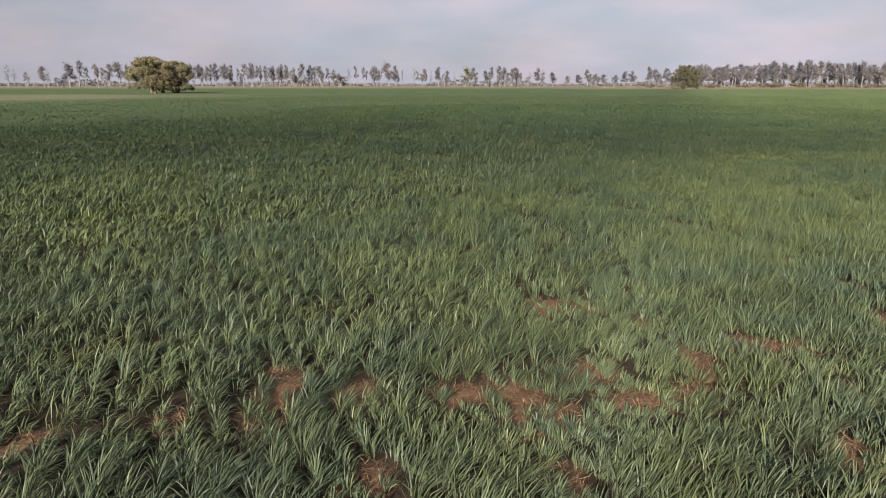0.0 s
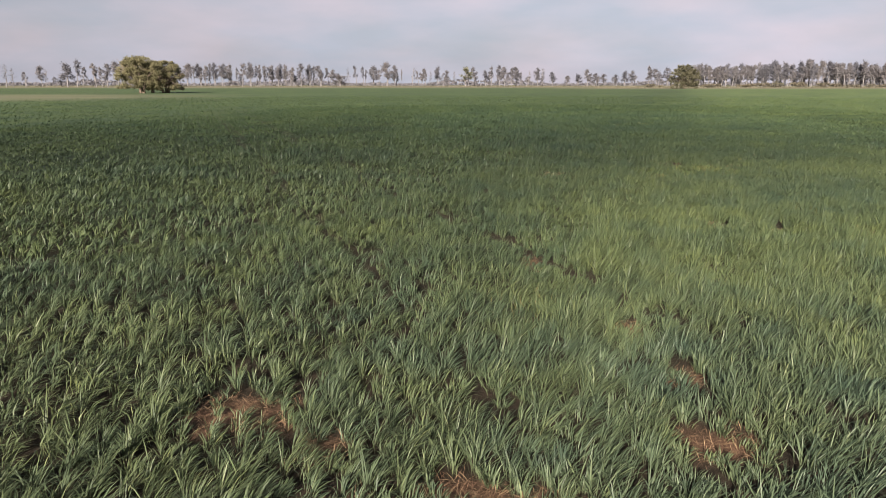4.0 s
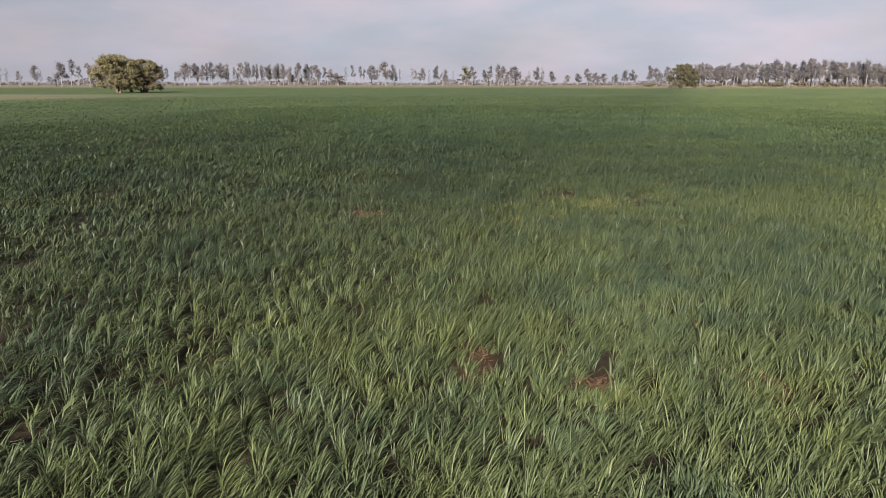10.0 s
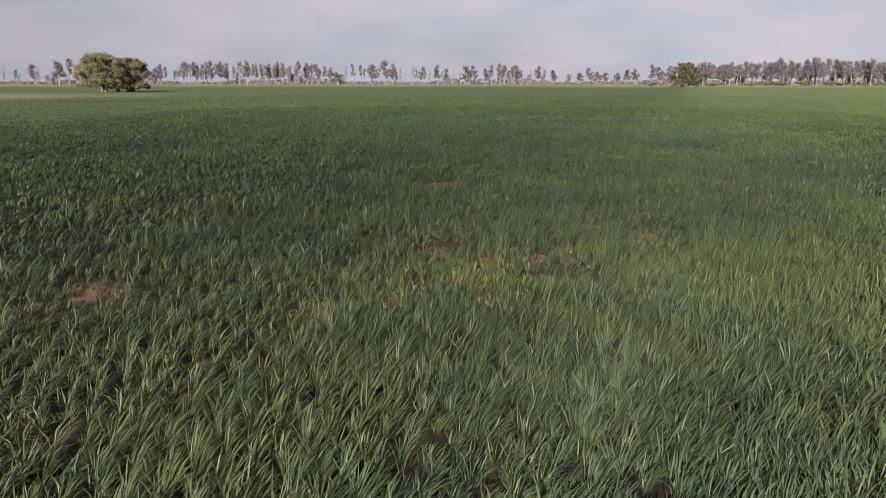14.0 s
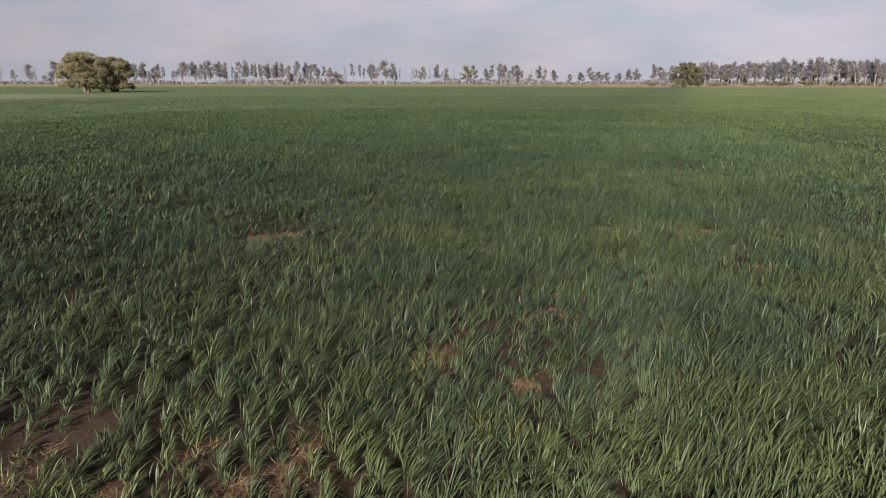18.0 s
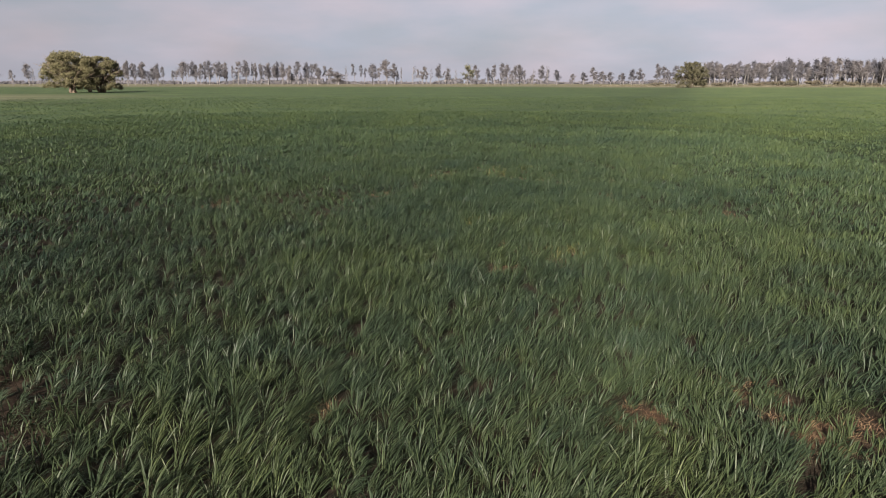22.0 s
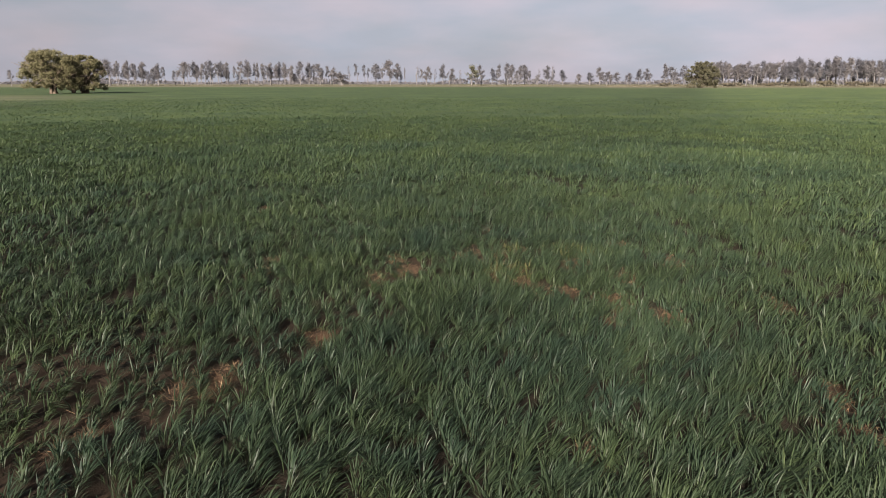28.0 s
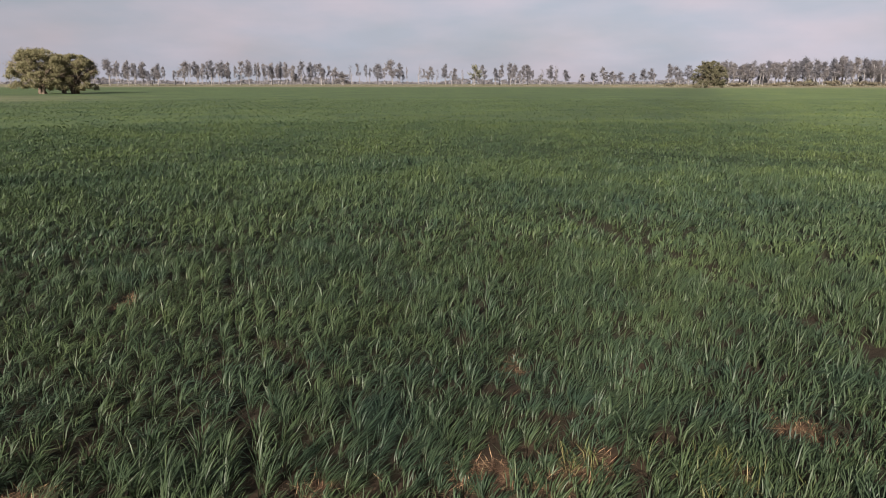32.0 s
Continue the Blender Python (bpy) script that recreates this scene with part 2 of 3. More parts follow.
# bare patches where the soil shows: x, y, half-width across, half-length along
BARE_A = ((1.03, 4.84, 0.11, 0.23), (-0.58, 4.86, 0.16, 0.23), (3.58, 5.33, 0.18, 0.38), (-3.68, 5.52, 0.14, 0.20), (-2.50, 5.93, 0.13, 0.20), (1.25, 5.99, 0.17, 0.20), (0.85, 6.24, 0.24, 0.64), (2.17, 6.35, 0.41, 0.22), (-1.65, 6.40, 0.16, 0.68), (-0.80, 6.48, 0.23, 0.25), (0.30, 6.50, 0.35, 0.20), (4.29, 6.51, 0.12, 0.20), (2.73, 6.57, 0.12, 0.20), (1.70, 7.06, 0.30, 0.25), (3.02, 7.37, 0.19, 0.48), (4.24, 7.80, 0.35, 0.20), (3.87, 7.94, 0.29, 0.23))
BARE_B = ((6.24, 8.66, 0.31, 0.23), (2.70, 8.70, 0.16, 0.23), (1.74, 9.33, 0.42, 0.33), (6.41, 10.03, 0.14, 0.21), (6.27, 11.67, 0.12, 0.24), (4.96, 11.99, 0.09, 0.28), (5.43, 15.01, 0.14, 0.41), (13.09, 17.86, 0.22, 0.20), (11.39, 17.96, 0.23, 0.20), (13.04, 18.08, 0.29, 0.20), (7.18, 18.45, 0.10, 0.20), (10.09, 18.54, 0.19, 0.55), (11.53, 26.56, 0.14, 0.54), (12.71, 27.59, 0.31, 0.39), (13.74, 27.73, 0.26, 0.51), (7.99, 27.74, 0.31, 0.40), (14.53, 28.20, 0.09, 0.20))
BARE_C = ((13.73, 29.25, 0.10, 0.20), (14.81, 29.25, 0.10, 0.20), (14.12, 29.52, 0.11, 0.28), (15.12, 29.72, 0.12, 0.22), (13.20, 30.16, 0.11, 0.25), (15.49, 30.25, 0.14, 0.37), (14.53, 30.30, 0.12, 0.22), (17.61, 31.88, 0.14, 0.26), (16.57, 32.47, 0.19, 0.36), (17.99, 34.15, 0.11, 0.20), (18.46, 34.15, 0.23, 0.20), (18.46, 34.92, 0.09, 0.20), (18.73, 35.14, 0.10, 0.20), (17.94, 35.19, 0.09, 0.21), (19.60, 35.64, 0.09, 0.23), (20.18, 35.98, 0.09, 0.20), (22.14, 36.62, 0.24, 0.20))
BARE_D = ((12.79, 38.87, 0.30, 0.20), (13.44, 39.15, 0.26, 0.26), (21.79, 39.33, 0.26, 0.34), (22.34, 39.46, 0.16, 0.20), (20.30, 39.68, 0.26, 0.21), (24.91, 39.80, 0.22, 0.56), (17.12, 39.90, 0.09, 0.20), (21.43, 40.25, 0.11, 0.20), (21.76, 40.25, 0.11, 0.24), (19.26, 45.24, 0.28, 0.24), (20.42, 45.89, 0.19, 0.41), (20.79, 46.70, 0.14, 0.22), (19.79, 46.82, 0.11, 0.20), (19.97, 46.83, 0.11, 0.20), (19.57, 47.32, 0.09, 0.21), (25.42, 50.31, 0.16, 0.49), (12.14, 52.24, 0.31, 0.70))
BARE_E = ((20.32, 52.26, 0.09, 0.20), (15.64, 52.50, 0.16, 0.24), (22.98, 52.59, 0.12, 0.20), (23.13, 53.44, 0.20, 0.28), (16.21, 53.60, 0.11, 0.32), (16.58, 53.75, 0.09, 0.34), (17.33, 55.16, 0.13, 0.24), (21.41, 55.93, 0.14, 0.20), (22.06, 56.03, 0.23, 0.25), (23.90, 56.40, 0.12, 0.37), (21.54, 56.64, 0.20, 0.32), (20.97, 57.14, 0.10, 0.20), (20.58, 57.20, 0.11, 0.22), (20.35, 57.52, 0.11, 0.20), (21.97, 57.75, 0.18, 0.33), (17.80, 57.77, 0.11, 0.33), (15.76, 58.21, 0.16, 0.29))
BARE_F = ((20.07, 58.27, 0.31, 0.47), (18.35, 58.41, 0.17, 0.30), (23.17, 58.65, 0.20, 0.21), (21.29, 58.72, 0.20, 0.32), (15.80, 59.13, 0.18, 0.23), (18.06, 59.16, 0.13, 0.23), (23.15, 59.23, 0.18, 0.20), (19.94, 59.39, 0.17, 0.20), (19.49, 59.55, 0.29, 0.20), (21.61, 59.58, 0.17, 0.20), (20.31, 59.69, 0.23, 0.20), (22.72, 60.06, 0.12, 0.20), (22.51, 60.47, 0.17, 0.20), (19.90, 61.94, 0.09, 0.20), (14.27, 64.23, 0.11, 0.32))
BARE = BARE_A + BARE_B + BARE_C + BARE_D + BARE_E + BARE_F
THIN = (((14.6, 29.6, 2.6), (13.1, 30.5, 1.6), (15.7, 53.7, 1.8), (17.1, 56.4, 1.5), (20.2, 42.8, 1.0), (17.4, 32.9, 1.4), (20.2, 60.0, 1.0), (8.0, 27.7, 1.2), (15.3, 51.1, 1.9), (13.4, 53.1, 1.3), (13.2, 39.4, 1.6), (18.1, 58.7, 1.4)))     # where the rows stand thin: x, y, radius


def wavy(x, y, scale, seed):
    """Smooth uneven values between about -1 and 1 over the plan."""
    r = np.random.default_rng(seed)
    total = np.zeros_like(x)
    for _ in range(7):
        a, p = r.uniform(0, 2 * np.pi), r.uniform(0, 2 * np.pi)
        s = scale * r.uniform(0.6, 1.8)
        total += np.sin((x * np.cos(a) + y * np.sin(a)) / s * 2 * np.pi + p)
    return total / 3.0


def bare(x, y):
    """1 on bare soil, 0 in the full sward."""
    ragged = wavy(x, y, 0.55, 3) * 0.28 + wavy(x, y, 0.20, 4) * 0.36
    value = np.zeros_like(x)
    for bx, by, bw, bl in BARE:
        worn = np.interp(by, (9, 13, 50, 57), (1.0, 0.68, 0.68, 0.85))
        near = (np.abs(x - bx) < 3 * bw + 0.3) & (np.abs(y - by) < 3 * bl + 0.3)
        d = np.sqrt(((x[near] - bx) / (bw * 0.95)) ** 2 + ((y[near] - by) / (bl * 0.95)) ** 2) + ragged[near]
        value[near] = np.maximum(value[near], worn * (1 - step(0.6, 1.3, d)))
    return value


def skirt(x, y):
    """1 where the sward before a bare patch is bitten and trodden short."""
    value = np.zeros_like(x)
    for bx, by, bw, bl in BARE:
        near = (np.abs(x - bx) < bw + 0.6) & (np.abs(y - by) < bl + 1.2)
        d = np.maximum(np.abs(x[near] - bx) / (bw + 0.18), np.abs(y[near] - by + 0.30) / (bl + 0.40))
        value[near] = np.maximum(value[near], (0.9 if by < 10 else 0.5) * (1 - step(0.7, 1.15, d)))
    return value


def thin(x, y):
    value = np.zeros_like(x)
    ragged = 0.28 * wavy(x, y, 1.3, 5) + 0.2 * wavy(x, y, 0.5, 6)
    for bx, by, r in THIN:
        value = np.maximum(value, 1 - step(0.35, 1.15, np.hypot(x - bx, y - by) / r + ragged))
    return value


def relief(x, y):
    near = 1 - step(80, 160, np.hypot(x - 10, y - 30))
    return near * (0.030 * wavy(x, y, 5.0, 11) + 0.012 * wavy(x, y, 0.9, 12))


# two old wheel tracks, pressed a little lower, along the rows
def tracks(x, y):
    across = x * math.cos(ROW_TURN) + y * math.sin(ROW_TURN)
    value = np.zeros_like(x)
    for at in (7.05, 10.22):
        value = np.maximum(value, np.exp(-((across - at + 0.12 * np.sin(y / 3.0)) / (0.17 + 0.004 * np.clip(y, 0, 60))) ** 2))
    value = value * np.clip(0.62 + 0.6 * wavy(x, y, 1.8, 61), 0.1, 1)
    trail = np.interp(y, (50, 53, 56, 58, 62, 65, 67.8, 72), (25.6, 25.9, 25.7, 24.9, 24.2, 23.9, 23.1, 21.8))
    trodden = np.exp(-((x - trail) / 0.28) ** 2) * (y > 50) * (y < 72) * 0.8
    return np.maximum(value, trodden)


def build_ground():
    def spread(a, b, n, far):
        inner = np.linspace(a, b, n)
        outer = (np.geomspace(1, far, 40) - 1)
        return np.concatenate([(a - outer[1:])[::-1], inner, b + outer[1:]])
    xs, ys = spread(-14, 36, 230, 4200), spread(0, 74, 340, 4400)
    gx, gy = np.meshgrid(xs, ys)
    x, y = gx.ravel(), gy.ravel()
    z = relief(x, y) - 0.02
    i = np.arange(len(x)).reshape(gx.shape)
    quads = np.stack([i[:-1, :-1], i[:-1, 1:], i[1:, 1:], i[1:, :-1]], -1).reshape(-1, 4)
    turf = np.maximum(step(9, 26, apart(x, y)), 0.08) * (1 - bare(x, y)) * (1 - 0.6 * tracks(x, y))
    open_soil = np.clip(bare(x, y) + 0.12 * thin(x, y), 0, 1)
    rim = np.maximum(step(450, 540, y) * step(60, 140, x) * 0.7, step(560, 640, y) * 0.75)
    left = 0.5 * (1 - step(0.5, 1.2, np.hypot((x + 120) / 70, (y - 185) / 55)))
    dry = np.clip(np.maximum(rim, left), 0, 1)
    # pale carries the painted haze, stronger with distance from the path
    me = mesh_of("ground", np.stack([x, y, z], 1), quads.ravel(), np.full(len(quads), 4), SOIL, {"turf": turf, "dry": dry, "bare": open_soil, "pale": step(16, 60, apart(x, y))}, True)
    return tagged(new("ground", me), "brown soil and green turf of a level pasture", "ground", kind="structure")


build_ground()


# ---- the sward: blades of grass in drilled rows ----
def blades(root, heading, lean, length, width, bend, fine=False):
    """Arched blades, widest below the middle and pointed: roots n x 3. fine: bent in two places instead of one."""
    n = len(root)
    out = np.stack([np.sin(heading), np.cos(heading), 0 * heading], 1)
    side = np.stack([np.cos(heading), -np.sin(heading), 0 * heading], 1)
    turn = rng.normal(0, 0.5, n)
    side = side * np.cos(turn)[:, None] + out * np.sin(turn)[:, None]
    w = (side * width[:, None]) * 0.5
    shares = (0.36, 0.36, 0.28) if fine else (0.5, 0.5)
    at, points = root, []
    for i, share in enumerate(shares):
        a = lean + bend * i / (len(shares) - 1)
        at = at + (out * np.sin(a)[:, None] + [0, 0, 1] * np.cos(a)[:, None]) * (length * share)[:, None]
        points.append(at)
    if fine:
        v = np.stack([root, points[0] + w, points[0] - w, points[1] + w * 0.85, points[1] - w * 0.85, points[2]], 1).reshape(-1, 3)
        base = (np.arange(n) * 6)[:, None]
        loops = (base + np.array([0, 1, 2, 1, 3, 4, 2, 3, 5, 4])).ravel()
        sizes = np.tile([3, 4, 3], n)
        along = np.tile([0, 0.36, 0.36, 0.72, 0.72, 1.0], n)
    else:
        v = np.stack([root, points[0] + w, points[1], points[0] - w], 1).reshape(-1, 3)
        base = (np.arange(n) * 4)[:, None]
        loops = (base + np.array([0, 1, 3, 1, 2, 3])).ravel()
        sizes = np.full(2 * n, 3)
        along = np.tile([0, 0.5, 1.0, 0.5], n)
    return v, loops, sizes, along


def build_sward(name, label, spots, each, spread, length, width, material, fine=False):
    """Tufts at the spots (x, y), with that many blades each."""
    x, y = np.repeat(spots[:, 0], each), np.repeat(spots[:, 1], each)
    size = np.repeat(rng.uniform(0.62, 1.2, len(spots)), each)
    ok = rng.uniform(0, 1, len(x)) > 0.35 * thin(x, y)
    x, y, size = x[ok], y[ok], size[ok]
    n = len(x)
    hollow = np.clip(0.45 * skirt(x, y) + 0.15 * bare(x, y) + 0.22 * thin(x, y) + 0.42 * tracks(x, y), 0, 0.7)
    size = size * (1 - hollow) * (1 + 0.10 * wavy(x, y, 2.2, 21) + 0.12 * wavy(x, y, 0.5, 22))
    own = np.repeat(1.3 * wavy(spots[:, 0], spots[:, 1], 2.4, 41) + 0.9 + rng.normal(0, 0.5, len(spots)), each)
    heading = np.where(rng.uniform(0, 1, n) < 0.6, rng.uniform(0, 2 * np.pi, n), own[ok] + rng.normal(0, 0.5, n))
    # each tuft fans out from its own root; the tufts run together along a row
    r = np.abs(rng.normal(0, spread * 0.8, n)) * (1 - 0.3 * thin(x, y))
    gv = rng.normal(0, spread * 0.9, n)
    px, py = x + np.sin(heading) * r - gv * math.sin(ROW_TURN), y + np.cos(heading) * r + gv * math.cos(ROW_TURN)
    lean = rng.uniform(0.02, 0.50, n) + np.minimum(r * 1.5, 0.3)
    # a light wind from the west lays the tips over, in gusts
    gust = np.clip(1 + 0.5 * wavy(x, y, 1.7, 51), 0.2, 2.0)
    vx, vy = np.sin(heading) * lean + 0.21 * gust, np.cos(heading) * lean + 0.07 * gust
    heading, lean = np.arctan2(vx, vy), np.clip(np.hypot(vx, vy), 0.02, 1.2)
    root = np.stack([px, py, relief(px, py) - 0.02], 1)
    size_l = length * size * rng.uniform(0.65, 1.2, n)
    v, loops, sizes, along = blades(root, heading, lean, size_l, width * rng.uniform(0.75, 1.25, n), rng.uniform(0.25, 1.35, n), fine)
    me = mesh_of(name, v, loops, sizes, material, {"along": along})
    return tagged(new(name, me), label, "grass", kind="stuff")


def row_spots(lo, hi, gap_row, gap_along, from_m, to_m):
    """Places in rows over the rectangle lo to hi, where they lie between from_m and to_m of the strip that is passed."""
    c, s = math.cos(ROW_TURN), math.sin(ROW_TURN)
    big = max(hi[0] - lo[0], hi[1] - lo[1]) * 0.75
    mx, my = (lo[0] + hi[0]) / 2, (lo[1] + hi[1]) / 2
    u = np.arange(-big, big, gap_row)
    v = np.arange(-big, big, gap_along)
    gu, gv = np.meshgrid(np.round((u + mx * c + my * s) / gap_row) * gap_row - mx * c - my * s, v)
    gu = gu.ravel() + rng.normal(0, gap_row * 0.17, gu.size)
    gv = gv.ravel() + rng.uniform(-0.5, 0.5, gv.size) * gap_along
    x, y = mx + gu * c - gv * s, my + gu * s + gv * c
    inside = (x > lo[0]) & (x < hi[0]) & (y > lo[1]) & (y < hi[1])
    x, y = x[inside], y[inside]
    # the zones run into one another over a tenth of their distance
    d = nearness(x, y) * rng.uniform(0.95, 1.05, len(x))
    zone = (d >= from_m) & (d < to_m)
    x, y = x[zone], y[zone]
    ok = rng.uniform(0, 1, len(x)) < stand(x, y)
    return np.stack([x[ok], y[ok]], 1)


def stand(x, y):
    """The chance that a tuft stands at a place."""
    gaps = np.clip(0.98 + 0.10 * wavy(x, y, 1.6, 31) + 0.22 * wavy(x, y, 0.45, 32), 0.6, 1)
    fading = 1 - step(85, 175, nearness(x, y))
    return fading * (1 - 0.78 * bare(x, y)) * (1 - 0.62 * tracks(x, y)) * gaps


ZONES = (  # two corners, from, to, rows apart, tufts apart, blades, spread, length, width, fine
    ((-14, 2), (32, 70), 0, 7.0, 0.235, 0.14, 34, 0.046, 0.30, 0.0102, True),
    ((-22, 0), (42, 78), 7.0, 14, 0.235, 0.14, 21, 0.046, 0.30, 0.0142, False),
    ((-36, -12), (54, 88), 14, 29, 0.235, 0.20, 10, 0.055, 0.30, 0.029, False),
    ((-60, -30), (85, 116), 29, 60, 0.47, 0.30, 8, 0.17, 0.22, 0.055, False),
    ((-140, -90), (170, 230), 60, 175, 0.94, 0.80, 5, 0.40, 0.18, 0.12, False),
)
SWARD_LABELS = ("dense blue-green blades of ankle-high pasture grass in drilled rows", "green pasture grass standing in rows beside the trodden strip",
                "long green pasture grass bent over by a light wind", "open green sward of the wide pasture", "distant green sward of the wide pasture")
for label, (lo, hi, from_m, to_m, gap_row, gap_along, each, spread, length, width, fine) in zip(SWARD_LABELS, ZONES):
    build_sward("grass", label, row_spots(lo, hi, gap_row, gap_along, from_m, to_m), each, spread, length, width, GRASS if from_m < 20 else LIT_FAR_GRASS, fine)


def build_straw():
    """Dead stalks lying on the bare patches and between the rows."""
    n = 60000
    x, y = rng.uniform(-10, 32, n), rng.uniform(1.5, 68, n)
    ok = (nearness(x, y) < 9.5) & (rng.uniform(0, 1, n) < 0.10 + 0.9 * bare(x, y) + 0.3 * thin(x, y))
    x, y = x[ok], y[ok]
    # more of them on the bare soil itself
    extra = []
    for bx, by, bw, bl in BARE:
        m = int(6500 * bw * bl) + 40
        extra.append(np.stack([rng.uniform(bx - bw * 1.3, bx + bw * 1.3, m), rng.uniform(by - bl * 1.3, by + bl * 1.3, m)], 1))
    extra = np.concatenate(extra)
    x, y = np.concatenate([x, extra[:, 0]]), np.concatenate([y, extra[:, 1]])
    n = len(x)
    root = np.stack([x, y, relief(x, y) - 0.012], 1)
    v, loops, sizes, along = blades(root, rng.uniform(0, 2 * np.pi, n), rng.uniform(1.1, 1.5, n),
                                    rng.uniform(0.06, 0.20, n), rng.uniform(0.003, 0.007, n), rng.uniform(-0.1, 0.25, n))
    return tagged(new("straw", mesh_of("straw", v, loops, sizes, STRAW)), "dead reddish straw lying on the bare soil", "straw", kind="stuff")


build_straw()


YELLOW = ((21.5, 59.4, 0.55), (20.7, 46.4, 0.55), (18.9, 49.3, 0.40), (7.9, 14.7, 0.25), (20.1, 58.2, 0.5), (16.4, 32.1, 0.40), (17.1, 30.7, 0.40), (20.3, 59.7, 0.20), (13.1, 19.9, 0.40), (5.0, 12.3, 0.5), (13.5, 28.2, 0.6), (11.6, 26.8, 0.5))     # where the grass has turned: x, y, radius


FRESH = ((11.8, 28.3, 0.90), (13.4, 28.6, 1.10), (14.4, 28.0, 0.80), (12.6, 27.3, 0.70))       # where low bright weeds grow between the rows


def build_tufts(name, label, places, density, high, *stops):
    """Short tufts of another colour in a few small places."""
    roots = []
    for bx, by, radius in places:
        m = int(density * radius * radius) + 8
        roots.append(np.stack([rng.normal(bx, radius * 0.5, m), rng.normal(by, radius * 0.5, m)], 1))
    at = np.concatenate(roots)
    x, y = np.repeat(at[:, 0], 5) + rng.normal(0, 0.03, 5 * len(at)), np.repeat(at[:, 1], 5) + rng.normal(0, 0.03, 5 * len(at))
    n = len(x)
    root = np.stack([x, y, relief(x, y) - 0.015], 1)
    v, loops, sizes, along = blades(root, rng.uniform(0, 2 * np.pi, n), np.abs(rng.normal(0.4, 0.25, n)), rng.uniform(0.55, 1.1, n) * high,
                                    rng.uniform(0.008, 0.013, n), rng.uniform(0.3, 1.0, n))
    k = Nodes(name)
    mat = k.finish(k.ramp(k.island(), *stops), 0.55, 0.2, 0.08)
    return tagged(new(name, mesh_of(name, v, loops, sizes, mat)), label, "grass", kind="stuff")


build_tufts("yellow_grass", "small tufts of yellowing grass", YELLOW, 110, 0.27, (0.0, (0.038, 0.052, 0.020)), (0.6, (0.064, 0.068, 0.025)), (1.0, (0.105, 0.084, 0.04)))
build_tufts("weeds", "low bright yellow-green weeds between the grass rows", FRESH, 80, 0.28, (0.0, (0.044, 0.062, 0.022)), (0.6, (0.066, 0.084, 0.027)), (1.0, (0.10, 0.104, 0.036)))


# ---- trees ----
def part(name, me, parent, label=""):
    ob = new(name, me)
    ob.parent = parent
    if label:
        ob["label"] = label
    return ob


def tube(points, radii, sides=6):
    """A tapered limb along the points."""
    points = [Vector(p) for p in points]
    v, f = [], []
    for i, p in enumerate(points):
        ahead = (points[min(i + 1, len(points) - 1)] - points[max(i - 1, 0)]).normalized()
        a = ahead.orthogonal().normalized()
        b = ahead.cross(a)
        for s in range(sides):
            t = 2 * math.pi * s / sides
            v.append(p + (a * math.cos(t) + b * math.sin(t)) * radii[i])
    for i in range(len(points) - 1):
        for s in range(sides):
            f.append((i * sides + s, i * sides + (s + 1) % sides, (i + 1) * sides + (s + 1) % sides, (i + 1) * sides + s))
    f.append(tuple(range((len(points) - 1) * sides, len(points) * sides)))
    return v, f


def limbs_mesh(name, limbs, material, sides=6):
    v, f = [], []
    for points, radii in limbs:
        tv, tf = tube(points, radii, sides)
        f += [tuple(i + len(v) for i in face) for face in tf]
        v += tv
    return mesh_of(name, np.array([tuple(p) for p in v]), [i for face in f for i in face], [len(face) for face in f], material, smooth=True)


def leaf_mesh(name, centres, radii, number, size, material, r, hollow=0.55, flat=0.75):
    """Many small folded leaves or sprays, spread through uneven clumps."""
    share = np.asarray(radii, float) ** 2
    which = r.choice(len(centres), number, p=share / share.sum())
    d = r.normal(0, 1, (number, 3))
    d /= np.linalg.norm(d, axis=1, keepdims=True)
    rad = (hollow + (1 - hollow) * r.uniform(0, 1, number) ** 0.6) * np.asarray(radii)[which]
    rad *= 1 + 0.16 * np.sin(d[:, 0] * 7 + which) + 0.12 * np.sin(d[:, 2] * 11 + 2 * which)
    rad *= np.exp(r.normal(0, 0.24, number)).clip(0.3, 1.4)
    c = np.asarray(centres)[which] + d * rad[:, None] * [1, 1, flat]
    a = r.normal(0, 1, (number, 3))
    a /= np.linalg.norm(a, axis=1, keepdims=True)
    b = np.cross(a, d + r.normal(0, 0.5, (number, 3)))
    b /= np.linalg.norm(b, axis=1, keepdims=True) + 1e-9
    s = size * r.uniform(0.5, 1.4, number)[:, None]
    lift = np.cross(a, b) * s * 0.25
    v = np.stack([c - a * s, c - b * s * 0.6 + lift, c + a * s, c + b * s * 0.6 + lift], 1).reshape(-1, 3)
    base = (np.arange(number) * 4)[:, None]
    loops = (base + np.array([0, 1, 2, 0, 2, 3])).ravel()
    return mesh_of(name, v, loops, np.full(2 * number, 3), material)


